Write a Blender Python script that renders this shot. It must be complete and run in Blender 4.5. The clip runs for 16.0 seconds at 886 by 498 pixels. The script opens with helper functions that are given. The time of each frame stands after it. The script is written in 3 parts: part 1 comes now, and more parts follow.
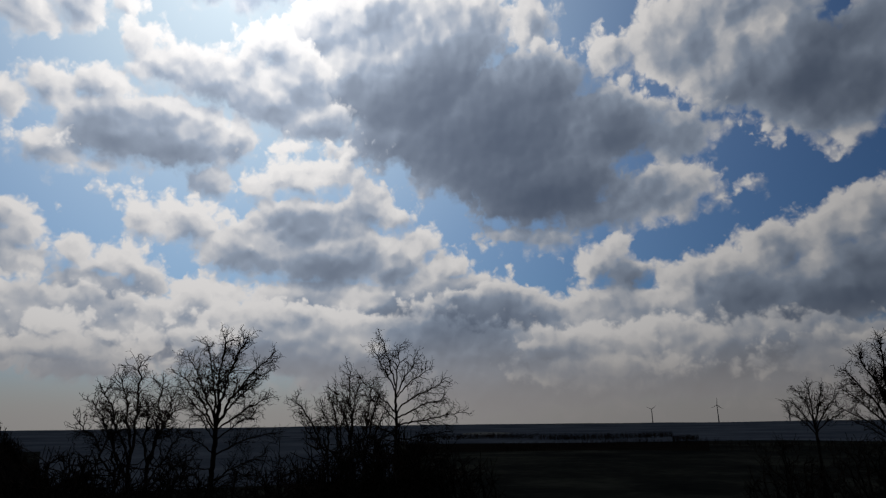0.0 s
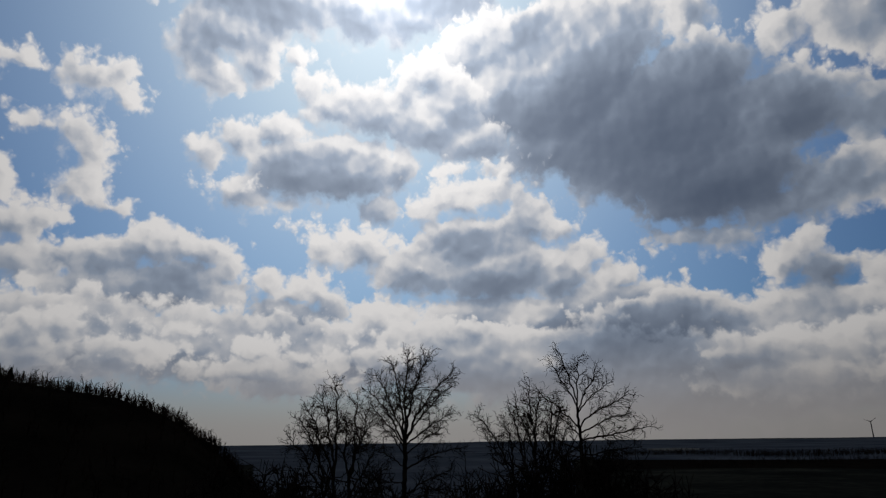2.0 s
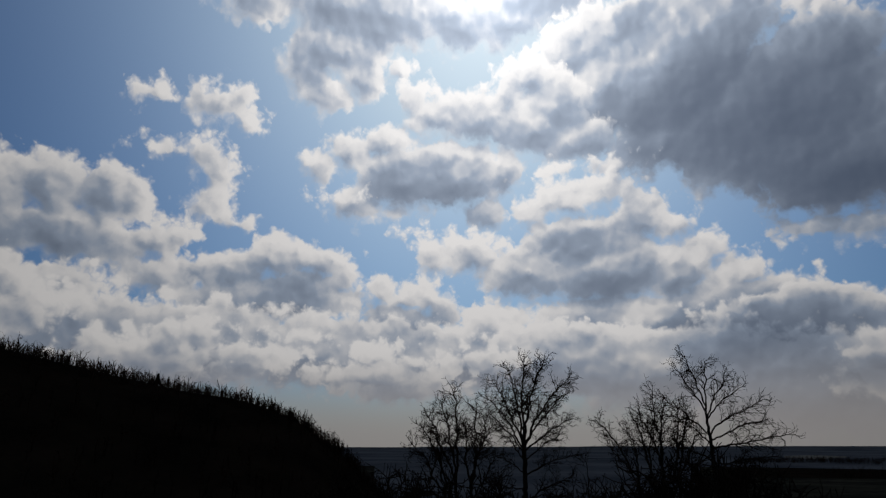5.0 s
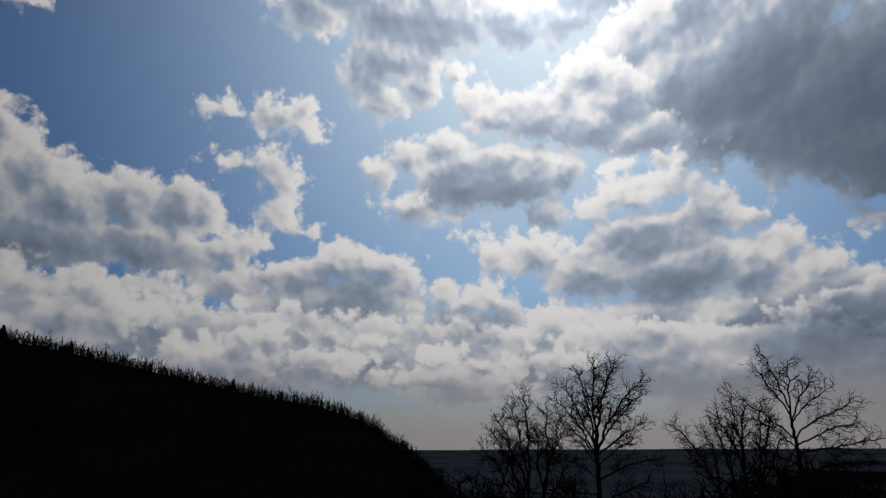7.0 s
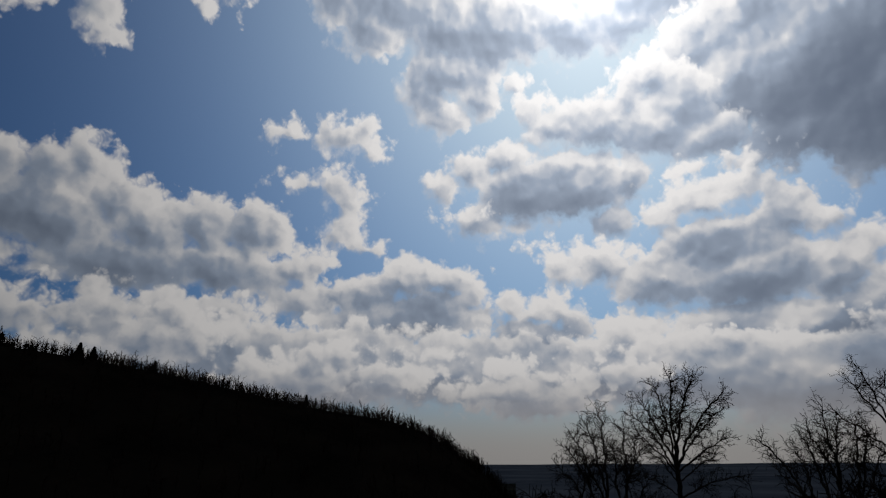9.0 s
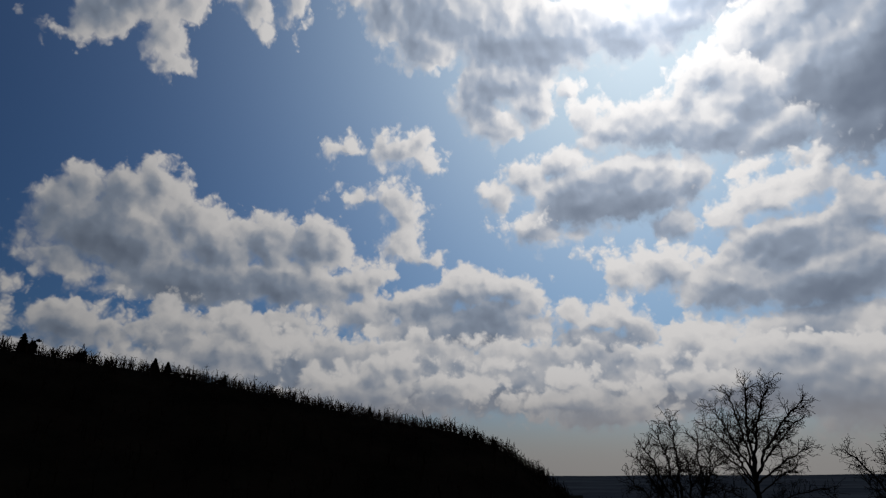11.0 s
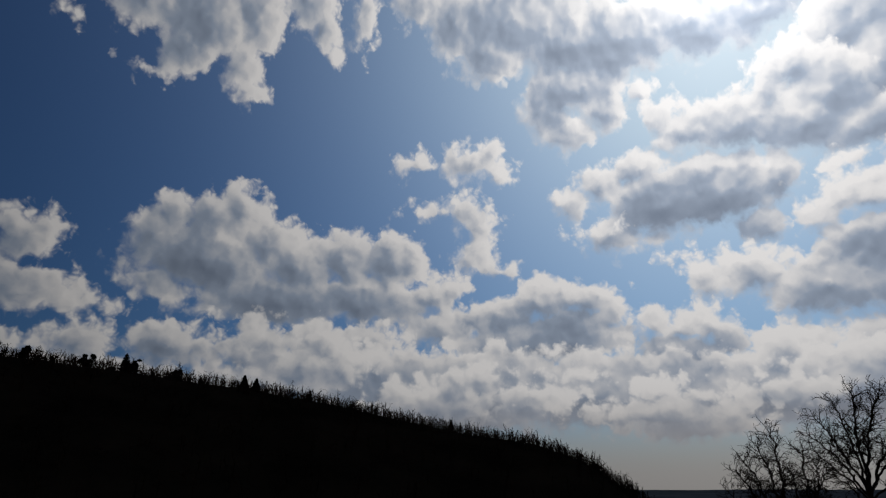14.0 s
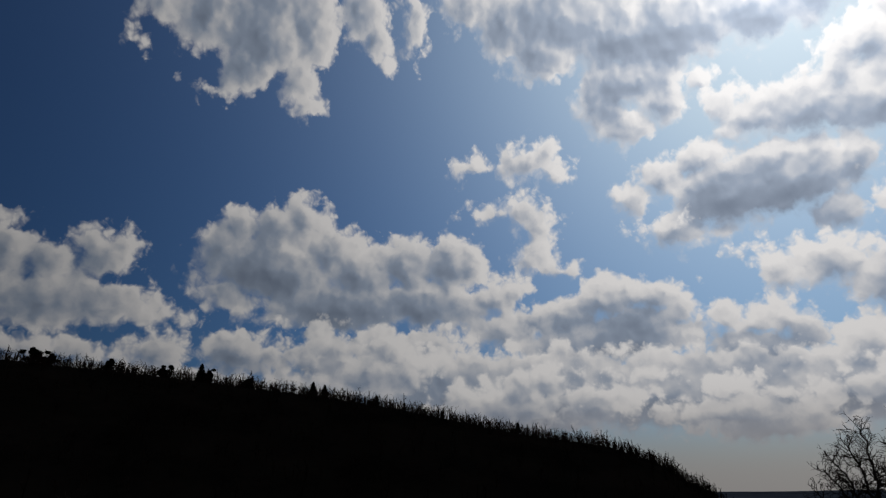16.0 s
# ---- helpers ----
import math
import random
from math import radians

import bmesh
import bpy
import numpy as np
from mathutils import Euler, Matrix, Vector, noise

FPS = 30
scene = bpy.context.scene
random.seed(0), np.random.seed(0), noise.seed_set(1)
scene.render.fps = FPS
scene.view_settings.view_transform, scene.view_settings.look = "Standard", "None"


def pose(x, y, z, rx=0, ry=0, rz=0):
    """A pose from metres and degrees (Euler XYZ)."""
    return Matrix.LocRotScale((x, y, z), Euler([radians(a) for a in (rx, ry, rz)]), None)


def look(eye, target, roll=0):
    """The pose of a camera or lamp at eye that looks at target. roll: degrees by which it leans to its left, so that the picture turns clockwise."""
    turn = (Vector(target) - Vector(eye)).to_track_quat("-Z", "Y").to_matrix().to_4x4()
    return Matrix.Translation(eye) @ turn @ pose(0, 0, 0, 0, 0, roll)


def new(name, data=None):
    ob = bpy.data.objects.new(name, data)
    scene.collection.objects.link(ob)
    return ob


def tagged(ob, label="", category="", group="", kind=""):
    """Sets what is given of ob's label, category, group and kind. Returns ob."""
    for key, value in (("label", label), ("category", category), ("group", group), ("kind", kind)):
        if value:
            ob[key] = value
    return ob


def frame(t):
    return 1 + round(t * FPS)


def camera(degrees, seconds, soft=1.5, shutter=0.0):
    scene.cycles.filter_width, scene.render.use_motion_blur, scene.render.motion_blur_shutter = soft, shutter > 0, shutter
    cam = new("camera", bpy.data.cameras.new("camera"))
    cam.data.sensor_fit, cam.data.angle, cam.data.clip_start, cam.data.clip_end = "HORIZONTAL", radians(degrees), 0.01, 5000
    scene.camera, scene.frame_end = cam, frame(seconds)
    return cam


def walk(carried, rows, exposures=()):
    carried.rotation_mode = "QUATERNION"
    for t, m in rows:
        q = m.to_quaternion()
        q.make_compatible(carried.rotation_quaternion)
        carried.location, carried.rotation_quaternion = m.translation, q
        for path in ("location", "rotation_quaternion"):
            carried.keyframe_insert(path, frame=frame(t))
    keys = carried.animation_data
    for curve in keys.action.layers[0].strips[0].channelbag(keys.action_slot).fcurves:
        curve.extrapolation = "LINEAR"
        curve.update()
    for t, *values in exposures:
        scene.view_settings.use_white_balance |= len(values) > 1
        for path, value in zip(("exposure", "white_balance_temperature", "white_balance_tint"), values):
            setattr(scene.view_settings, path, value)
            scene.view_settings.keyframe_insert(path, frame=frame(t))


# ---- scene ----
FOV = 70.2
cam = camera(FOV, 16.0, soft=1.3)
# seconds, turn to the left, tilt up, lean
ROWS = [
    (0.0, 0.19, 15.47, 0.67),
    (0.5, 2.61, 15.79, 0.59),
    (1.0, 7.11, 16.27, 0.54),
    (1.5, 13.65, 16.80, 0.89),
    (2.0, 15.61, 16.94, 0.75),
    (2.5, 17.39, 17.05, 0.59),
    (3.0, 19.50, 17.13, 0.48),
    (3.5, 21.07, 17.18, 0.42),
    (4.0, 22.58, 17.22, 0.27),
    (6.5, 30.09, 17.46, 0.20),
    (7.0, 31.55, 17.55, 0.20),
    (7.5, 33.09, 17.69, 0.07),
    (8.0, 34.52, 17.83, -0.02),
    (8.5, 36.07, 18.38, 0.14),
    (9.0, 37.67, 18.76, 0.25),
    (11.5, 44.38, 19.90, 0.46),
    (12.0, 45.59, 20.11, 0.77),
    (12.5, 46.92, 20.32, 0.81),
    (13.0, 48.08, 20.51, 0.59),
    (13.5, 49.18, 20.66, 0.27),
    (14.0, 50.31, 20.80, 0.10),
    (14.5, 51.31, 20.91, -0.10),
    (15.0, 52.86, 20.99, -0.03),
    (15.5, 54.28, 21.04, 0.05),
    (16.0, 56.18, 21.09, 0.45),
]
ARM, EYE = 0.6, 1.6   # held at arm's length by someone turning on the spot


def held(t, turn, tilt, lean):
    a = radians(turn)
    rise = float(np.interp(t, (3.0, 4.0, 6.5, 8.5, 9.5), (0.0, 0.04, 0.10, 0.18, 0.19)))
    return pose(-ARM * math.sin(a), ARM * math.cos(a), EYE + rise, 90 + tilt, lean, turn)


walk(cam, [(t, held(t, turn, tilt, lean)) for t, turn, tilt, lean in ROWS], exposures=[(0.0, 0.0), (1.5, 0.0), (4.0, -0.06), (16.0, -0.08)])

# ---- sky and sun ----
SUN_TURN, SUN_UP = 20.0, 41.0   # degrees to the left of the first view, degrees above the horizon


def toward(turn, up):
    a, e = radians(turn), radians(up)
    return Vector((-math.sin(a) * math.cos(e), math.cos(a) * math.cos(e), math.sin(e)))


world = bpy.data.worlds.new("sky")
scene.world = world
world.use_nodes = True
tree = world.node_tree
tree.nodes.clear()


def node(kind, **settings):
    n = tree.nodes.new(kind)
    for key, value in settings.items():
        if key == "operation":
            n.operation = value
        elif key == "clamp":
            n.use_clamp = value
    return n


def plug(socket, value):
    if isinstance(value, bpy.types.NodeSocket):
        tree.links.new(value, socket)
    else:
        socket.default_value = value


def calc(op, a, b=0.0, c=0.0, clamp=False):
    n = node("ShaderNodeMath", operation=op, clamp=clamp)
    for s, v in zip(n.inputs, (a, b, c)):
        plug(s, v)
    return n.outputs[0]


def vec(op, a, b=(0, 0, 0), c=(0, 0, 0)):
    n = node("ShaderNodeVectorMath", operation=op)
    for s, v in zip(n.inputs, (a, b, c)):
        plug(s, v)
    return n.outputs["Value"] if op in ("LENGTH", "DOT_PRODUCT") else n.outputs[0]


def step(x, lo, hi):
    n = node("ShaderNodeMapRange")
    n.interpolation_type = "SMOOTHSTEP"
    plug(n.inputs[0], x)
    down = isinstance(hi, float) and hi < lo
    plug(n.inputs[1], hi if down else lo), plug(n.inputs[2], lo if down else hi)
    n.inputs[3].default_value, n.inputs[4].default_value = (1.0, 0.0) if down else (0.0, 1.0)
    return n.outputs[0]


def blend(f, a, b):
    n = node("ShaderNodeMix")
    n.data_type = "RGBA"
    plug(n.inputs[0], f), plug(n.inputs[6], a), plug(n.inputs[7], b)
    return n.outputs[2]


def grain(where, scale, detail, rough, colour=False, distortion=0.0):
    n = node("ShaderNodeTexNoise")
    plug(n.inputs["Vector"], where)
    n.inputs["Scale"].default_value, n.inputs["Detail"].default_value = scale, detail
    n.inputs["Roughness"].default_value, n.inputs["Distortion"].default_value = rough, distortion
    return n.outputs["Color"] if colour else n.outputs[0]


way = node("ShaderNodeTexCoord").outputs["Generated"]
axes = node("ShaderNodeSeparateXYZ")
plug(axes.inputs[0], way)
turn_deg = calc("MULTIPLY", calc("ARCTAN2", calc("MULTIPLY", axes.outputs[0], -1.0), axes.outputs[1]), 57.2958)
up_deg = calc("MULTIPLY", calc("ARCSINE", axes.outputs[2]), 57.2958)
flat = node("ShaderNodeCombineXYZ")
plug(flat.inputs[0], turn_deg), plug(flat.inputs[1], up_deg)
sky_at = flat.outputs[0]

# puffs are drawn in degrees on the sky and roughened by turbulence at several scales
swirl = vec("MULTIPLY_ADD", grain(sky_at, 0.22, 2, 0.5, True), (1.5, 1.5, 0), (-0.75, -0.75, 0))
curl = vec("MULTIPLY_ADD", grain(sky_at, 0.9, 2, 0.5, True), (0.8, 0.8, 0), (-0.4, -0.4, 0))
puff_at = vec("ADD", vec("ADD", sky_at, swirl), curl)

# the way to the sun on the sky, one degree long
sun_way = toward(SUN_TURN, SUN_UP)
apart = calc("MULTIPLY", calc("ARCCOSINE", vec("DOT_PRODUCT", way, tuple(sun_way))), 57.2958)
sunward = vec("NORMALIZE", vec("SUBTRACT", (SUN_TURN, SUN_UP + 6.0, 0), sky_at))
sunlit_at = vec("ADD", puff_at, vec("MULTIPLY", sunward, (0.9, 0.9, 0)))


def puff(field, at, turn, up, wide, high, weight=0.0):
    """Joins one soft ellipse to a field; the height of the field is in degrees, or in shares of weight."""
    off = vec("MULTIPLY_ADD", at, (1 / wide, 1 / high, 0), (-turn / wide, -up / high, 0))
    rise = weight if weight else min(wide, high)
    mine = calc("MULTIPLY_ADD", vec("LENGTH", off), -rise, rise)
    return mine if field is None else calc("SMOOTH_MAX", field, mine, 0.2 if weight else 0.9)


def billows(where, fine):
    n = node("ShaderNodeTexVoronoi")
    n.feature = "SMOOTH_F1"
    plug(n.inputs["Vector"], where)
    n.inputs["Scale"].default_value, n.inputs["Detail"].default_value = 0.55, fine
    n.inputs["Roughness"].default_value = 0.6
    return n.outputs["Distance"]


curled = vec("ADD", sky_at, curl)
fluff = grain(sky_at, 0.34, 9, 0.52)
soft = grain(curled, 0.30, 2, 0.5)
lit_soft = grain(vec("ADD", curled, vec("MULTIPLY", sunward, (0.7, 0.7, 0))), 0.30, 2, 0.5)
bumps, lumps = billows(curled, 3.0), billows(curled, 1.0)
lit_lumps = billows(vec("ADD", curled, vec("MULTIPLY", sunward, (0.45, 0.45, 0))), 1.0)
rough = calc("ADD", calc("MULTIPLY_ADD", fluff, 1.5, -0.45), calc("MULTIPLY_ADD", bumps, -2.1, 1.0))
relief = calc("MULTIPLY", calc("SUBTRACT", soft, lit_soft), 1.25)
relief = calc("MULTIPLY_ADD", calc("SUBTRACT", lit_lumps, lumps), 0.55, relief)
relief = calc("MULTIPLY_ADD", calc("SUBTRACT", fluff, grain(vec("ADD", sky_at, vec("MULTIPLY", sunward, (0.25, 0.25, 0))), 0.34, 9, 0.52)), 0.22, relief)
mottle = calc("SUBTRACT", calc("MULTIPLY_ADD", soft, 0.6, -0.30), relief)

# clear air
near_sun = calc("EXPONENT", calc("MULTIPLY", apart, -1 / 22.0))
at_sun = calc("EXPONENT", calc("MULTIPLY", calc("POWER", apart, 2.0), -1 / 28.0))
air = node("ShaderNodeTexSky")
air.sky_type = "NISHITA"
air.sun_disc = False
air.sun_elevation, air.sun_rotation = radians(SUN_UP), radians(-SUN_TURN)
air.air_density, air.dust_density, air.ozone_density = 1.0, 0.6, 2.0
clear = vec("SCALE", air.outputs[0])
clear.node.inputs[3].default_value = 0.055
wide_glow = calc("EXPONENT", calc("MULTIPLY", apart, -1 / 30.0))
clear = vec("MULTIPLY", clear, blend(calc("MULTIPLY", wide_glow, 1.6, clamp=True), (0.42, 0.84, 1.42, 1), (0.85, 1.04, 1.03, 1)))
clear = vec("SCALE", clear)
plug(clear.node.inputs[3], calc("MULTIPLY_ADD", wide_glow, 2.0, 0.08))
veil = vec("SCALE", (0.56, 0.53, 0.47))
plug(veil.node.inputs[3], calc("MULTIPLY_ADD", at_sun, 0.5, calc("MULTIPLY", calc("POWER", near_sun, 2.0), 0.7)))
clear = vec("ADD", clear, veil)
# thin high haze round the sun
clear = blend(calc("MULTIPLY", calc("EXPONENT", calc("MULTIPLY", calc("POWER", apart, 2.0), -1 / 560.0)), 0.6), clear, (0.42, 0.58, 0.76, 1))


# grey feet of the clouds
shade = None
# grey feet of the sunward clouds
for p in [
    (75.8, 36.1, 5.6, 3.3, 0.34), (88.9, 15.6, 7.2, 3.1, 0.39), (74.3, 20.5, 4, 2.5, 0.54), (71.9, 16.8, 7.9, 3, 0.59), (63.7, 15.7, 13.4, 3.3, 0.63),
    (57.3, 18.1, 3.9, 2.2, 0.3), (39.9, 13.6, 7.3, 2.8, 0.93), (43.1, 11.3, 6.4, 2.1, 0.59), (29.4, 10.5, 7.2, 2.3, 0.63), (25.8, 11, 2.3, 1.9, 0.39),
    (28.5, 22.9, 6.5, 4.1, 0.83), (23.1, 21.1, 5.2, 3.1, 0.74), (22.1, 27.2, 4.1, 2, 0.39), (46.4, 6.6, 4.2, 1.2, 0.48), (30.7, 5.2, 5.3, 1.2, 0.48),
    (57.8, 9.5, 4.4, 1.6, 0.39), (73.7, 10.4, 4.1, 1.5, 0.44), (12.3, 18.3, 7.7, 2.4, 0.78), (12.4, 12.7, 4.4, 3.1, 0.63)]:
    shade = puff(shade, puff_at, *p[:4], p[4] * 0.7)
# grey feet of the clouds away from the sun
for p in [
    (-0.8, 9.4, 8.1, 4, 0.68), (18.1, 9.1, 8.4, 1.4, 0.3), (36.5, 36.6, 6.9, 2.3, 0.34), (38.1, 32, 2, 1.5, 0.34), (-3.8, 26.1, 17.3, 8.2, 1.98),
    (5.8, 26.6, 4.6, 6.2, 1.25), (-9, 20.1, 12.9, 5.2, 2.14), (5.6, 35, 3, 3, 0.8), (-16.7, 24.1, 6.7, 4.2, 1.42),
    (-33.8, 25.4, 7.5, 4.5, 1.62), (-36.5, 28.8, 6.1, 3.4, 1.42), (-27.3, 25.6, 6.5, 2.6, 0.71), (-16.6, 12.1, 2.8, 1.8, 0.89),
    (-26.3, 9.5, 4.8, 3, 1.12), (-33, 8.8, 6.9, 3.7, 1.04), (-2.3, 8.6, 9.6, 4, 1.35), (-5.7, 5.3, 9.4, 1.9, 0.89), (-28.6, 5, 8.5, 2.2, 0.74),
    (-34.6, 11.6, 3.1, 2.4, 0.89)]:
    shade = puff(shade, puff_at, *p)
shade = calc("MULTIPLY_ADD", calc("MAXIMUM", shade, 0.0), 0.9, mottle)
shade = calc("MULTIPLY_ADD", step(up_deg, 16.0, 5.0), 0.04, shade)

# brightness that comes through: most toward the sun
bright = calc("MULTIPLY_ADD", calc("EXPONENT", calc("MULTIPLY", apart, -1 / 32.0)), 1.24, 0.15)
bright = calc("MULTIPLY_ADD", at_sun, 0.7, bright)


def tone(grey):
    """From sunlit white through blue-grey to the dull grey of a deep cloud."""
    n = node("ShaderNodeValToRGB")
    plug(n.inputs[0], grey)
    stops = n.color_ramp.elements
    stops[0].color, stops[1].color = (1.0, 0.975, 0.965, 1), (0.085, 0.118, 0.19, 1)
    stops.new(0.25).color = (0.86, 0.85, 0.86, 1)
    stops.new(0.6).color = (0.355, 0.425, 0.545, 1)
    lit = vec("SCALE", n.outputs[0])
    plug(lit.node.inputs[3], bright)
    return lit


def cloud(behind, puffs, swell=0.0, edge=0.75):
    """Lays one cloud over what is behind it: a bright sunward rim, a grey deep side."""
    here, sunlit = None, None
    for p in puffs:
        here, sunlit = puff(here, puff_at, *p), puff(sunlit, sunlit_at, *p)
    return laid(behind, here, calc("SUBTRACT", sunlit, here), swell, edge)


def laid(behind, here, turned, swell, edge):
    # ragged at the rim, closed within
    ragged = calc("MULTIPLY", rough, calc("MULTIPLY_ADD", step(here, 0.2, 1.8), -0.6, 1.0))
    depth = calc("ADD", calc("ADD", here, ragged), swell + 0.72)
    body = calc("ADD", calc("MULTIPLY_ADD", rough, 0.35, here), swell + 0.72)
    deep = calc("MULTIPLY_ADD", step(body, 0.35, 2.8), 0.66, 0.06)
    grey = calc("ADD", calc("MULTIPLY_ADD", turned, 0.42, deep), shade)
    grey = calc("SUBTRACT", 1.0, calc("EXPONENT", calc("MULTIPLY", calc("MAXIMUM", grey, 0.0), -1.2)))
    width = calc("MULTIPLY_ADD", calc("MAXIMUM", turned, 0.0), 1.5, edge) if turned else edge
    return blend(step(depth, -0.25, width), behind, tone(grey))


# beyond the mapped part the same broken cloud goes on all round
inside = calc("MULTIPLY", calc("MULTIPLY", step(turn_deg, -46.0, -38.0), step(turn_deg, 100.0, 92.0)), step(up_deg, 48.0, 41.0))
around = calc("MULTIPLY_ADD", grain(way, 2.6, 3, 0.5), 26.0, -12.5)
seen = laid(clear, calc("MULTIPLY_ADD", inside, -40.0, around), 0.0, 0.0, 0.6)
# high cloud far from the sun
seen = cloud(seen, [
    (84.5, 38.5, 3, 1.7), (80.2, 38.9, 4.8, 3), (75, 38.5, 6.2, 3.5), (76.3, 35.5, 3.3, 2.3), (71.1, 34.9, 2.6, 2.1), (69.8, 39.4, 2.7, 2.7),
    (86.9, 35.5, 1.2, 0.7), (79.7, 33.1, 1.4, 0.5), (73.7, 41.4, 7.1, 2.6), (69.9, 33.3, 1.8, 1)], 0.05)
# torn scraps
seen = cloud(seen, [
    (65, 41.5, 2.8, 2.5), (63, 39.3, 1.7, 1.7), (58.6, 40.2, 1.4, 2.1), (61.6, 37, 0.6, 0.6)], 0.3)
# bright cloud round the sun
seen = cloud(seen, [
    (52.8, 42.2, 3.9, 1.8), (48.4, 40.3, 4.4, 2.7), (44.9, 38.2, 4.5, 2.8), (42.2, 40.4, 9.6, 3.5), (39.7, 32.8, 2.7, 2.4), (37.5, 30.6, 2.9, 1.8),
    (36.1, 34.4, 5.7, 2.5), (31, 37.9, 8.3, 3.2), (29.9, 33.1, 1.7, 0.8), (23.4, 37, 5.9, 2.6), (33.7, 32.1, 2.3, 2.1), (18.4, 37.5, 4.6, 2.4),
    (14.7, 39.6, 6.8, 3.8), (24.3, 38, 7.2, 2.2), (31.6, 36.6, 5.4, 2.3), (20.6, 35.9, 2.9, 1.4), (36.5, 38.1, 7.2, 2.7), (39.9, 33.8, 2.3, 1.6)], 0.35)
# broad cloud away from the sun
seen = cloud(seen, [
    (-17, 31.4, 2.4, 1.8), (-23.2, 31, 4.9, 3.5), (-27.7, 28.2, 5.7, 3.5), (-32, 27.2, 5.4, 4.2), (-35.7, 24.8, 4.5, 3.7), (-33, 23.2, 3.6, 1.9),
    (-35.1, 21.3, 1.7, 1.2), (-28.4, 32.7, 11, 2.5), (-9.4, 34.8, 2.9, 2.3), (-40.1, 27.2, 5.2, 4.5)], 0.1)
# dark cloud
seen = cloud(seen, [
    (10.8, 29.8, 5, 4.7), (3.5, 31.5, 8, 6.6), (5.1, 25.2, 5, 2.7), (0.1, 22.2, 3.3, 1.9), (-4.4, 25.6, 9.9, 5.9), (-9.6, 29.6, 5.6, 3.1),
    (-9.6, 20.8, 7.9, 3.6), (-15.3, 25.2, 6.8, 3.5), (-22.2, 23.8, 3.8, 2.2), (-20.7, 19.2, 4.8, 2.5), (-14.6, 17.9, 5, 1.7), (-6.5, 16.6, 2.2, 1),
    (-10.4, 16.2, 3.6, 1), (-1.2, 34.3, 7, 3.7), (8.2, 35, 4.6, 2.7), (12.7, 33.8, 3.4, 2.7), (10.3, 34.5, 3.1, 2.2), (8.7, 31, 3, 3.6)], 0.3)
# cloud under the sun
seen = cloud(seen, [
    (37.6, 24.4, 1.6, 1.6), (34.8, 25.9, 2.5, 1.5), (31.1, 26.6, 2.6, 1.5), (29.3, 23.6, 4.8, 3), (26, 25.9, 2, 1.1), (24.2, 23.9, 4.6, 3.3),
    (34.2, 21.5, 2.6, 1.8), (30.3, 20.5, 1.6, 0.6), (21.2, 20.5, 2.1, 1.6), (19.6, 22.7, 0.9, 1.3), (28.4, 30.5, 1.7, 1.3), (25.7, 29.3, 3.8, 2),
    (22.2, 28.8, 4.4, 2.3), (18.7, 30.4, 1.7, 1.7), (16.6, 32.2, 2.8, 1.9), (16.5, 27.9, 5.3, 2.9), (12.9, 26.5, 4.1, 2.4), (14.2, 29.5, 3.2, 3.3),
    (19.5, 24.2, 2.1, 2)], 0.35)
# small scraps
seen = cloud(seen, [
    (52.1, 28.3, 2.1, 0.6), (48.4, 28.5, 3.3, 1.1), (45.6, 29.2, 1.4, 1), (44.6, 27.6, 1.1, 0.9), (47.8, 24.3, 2, 1.1), (46.8, 22.4, 1.5, 2.3),
    (47.2, 20.4, 1.5, 1.4), (45, 18.9, 1.8, 0.7), (50.3, 24.1, 1.7, 0.4), (50.1, 28.3, 1.7, 0.6), (46.7, 28.5, 1.7, 1), (48.1, 23.7, 1.4, 1.1)], 0.3)
# wisps between the clouds
seen = cloud(seen, [
    (23.4, 11.2, 1, 0.9), (13.7, 24, 2.1, 0.6), (27.4, 18.7, 1.3, 0.4), (36.1, 22.1, 1.4, 0.5), (10.2, 23.9, 1.7, 0.5), (-27.2, 18.9, 0.7, 0.4),
    (-30.3, 22.2, 0.8, 0.5)], 0.3)
# cloud over the wooded hill
seen = cloud(seen, [
    (92.4, 17.6, 2.2, 1.9), (89.6, 17.2, 2.3, 1.7), (86.1, 18.3, 2.3, 1.7), (84.8, 18.8, 1.4, 1.3), (89, 14.2, 5.3, 1.9), (84.5, 14.2, 3.3, 1.2),
    (81, 13.9, 2, 0.7)], 0.45)
# great cumulus
seen = cloud(seen, [
    (76.3, 20.1, 2.7, 2.4), (75, 22.1, 2.1, 1.7), (71.2, 22.3, 3.4, 2.2), (69.3, 23.3, 2.3, 1.7), (72.1, 18.5, 6.5, 3), (66.5, 20.4, 2.9, 2.4),
    (63.8, 18.7, 4, 2.6), (59.5, 19.6, 3.5, 2.5), (55.2, 19.6, 3, 2.5), (53.4, 19.7, 1.7, 1.8), (65.7, 15.4, 9.7, 2.4), (57.3, 16, 6.4, 2.5),
    (50.9, 16.4, 2.2, 1.8), (49.4, 17.3, 1.3, 1.1), (50, 13.6, 4.1, 1.8), (75.8, 16.2, 2.4, 1.5)], 0.2)
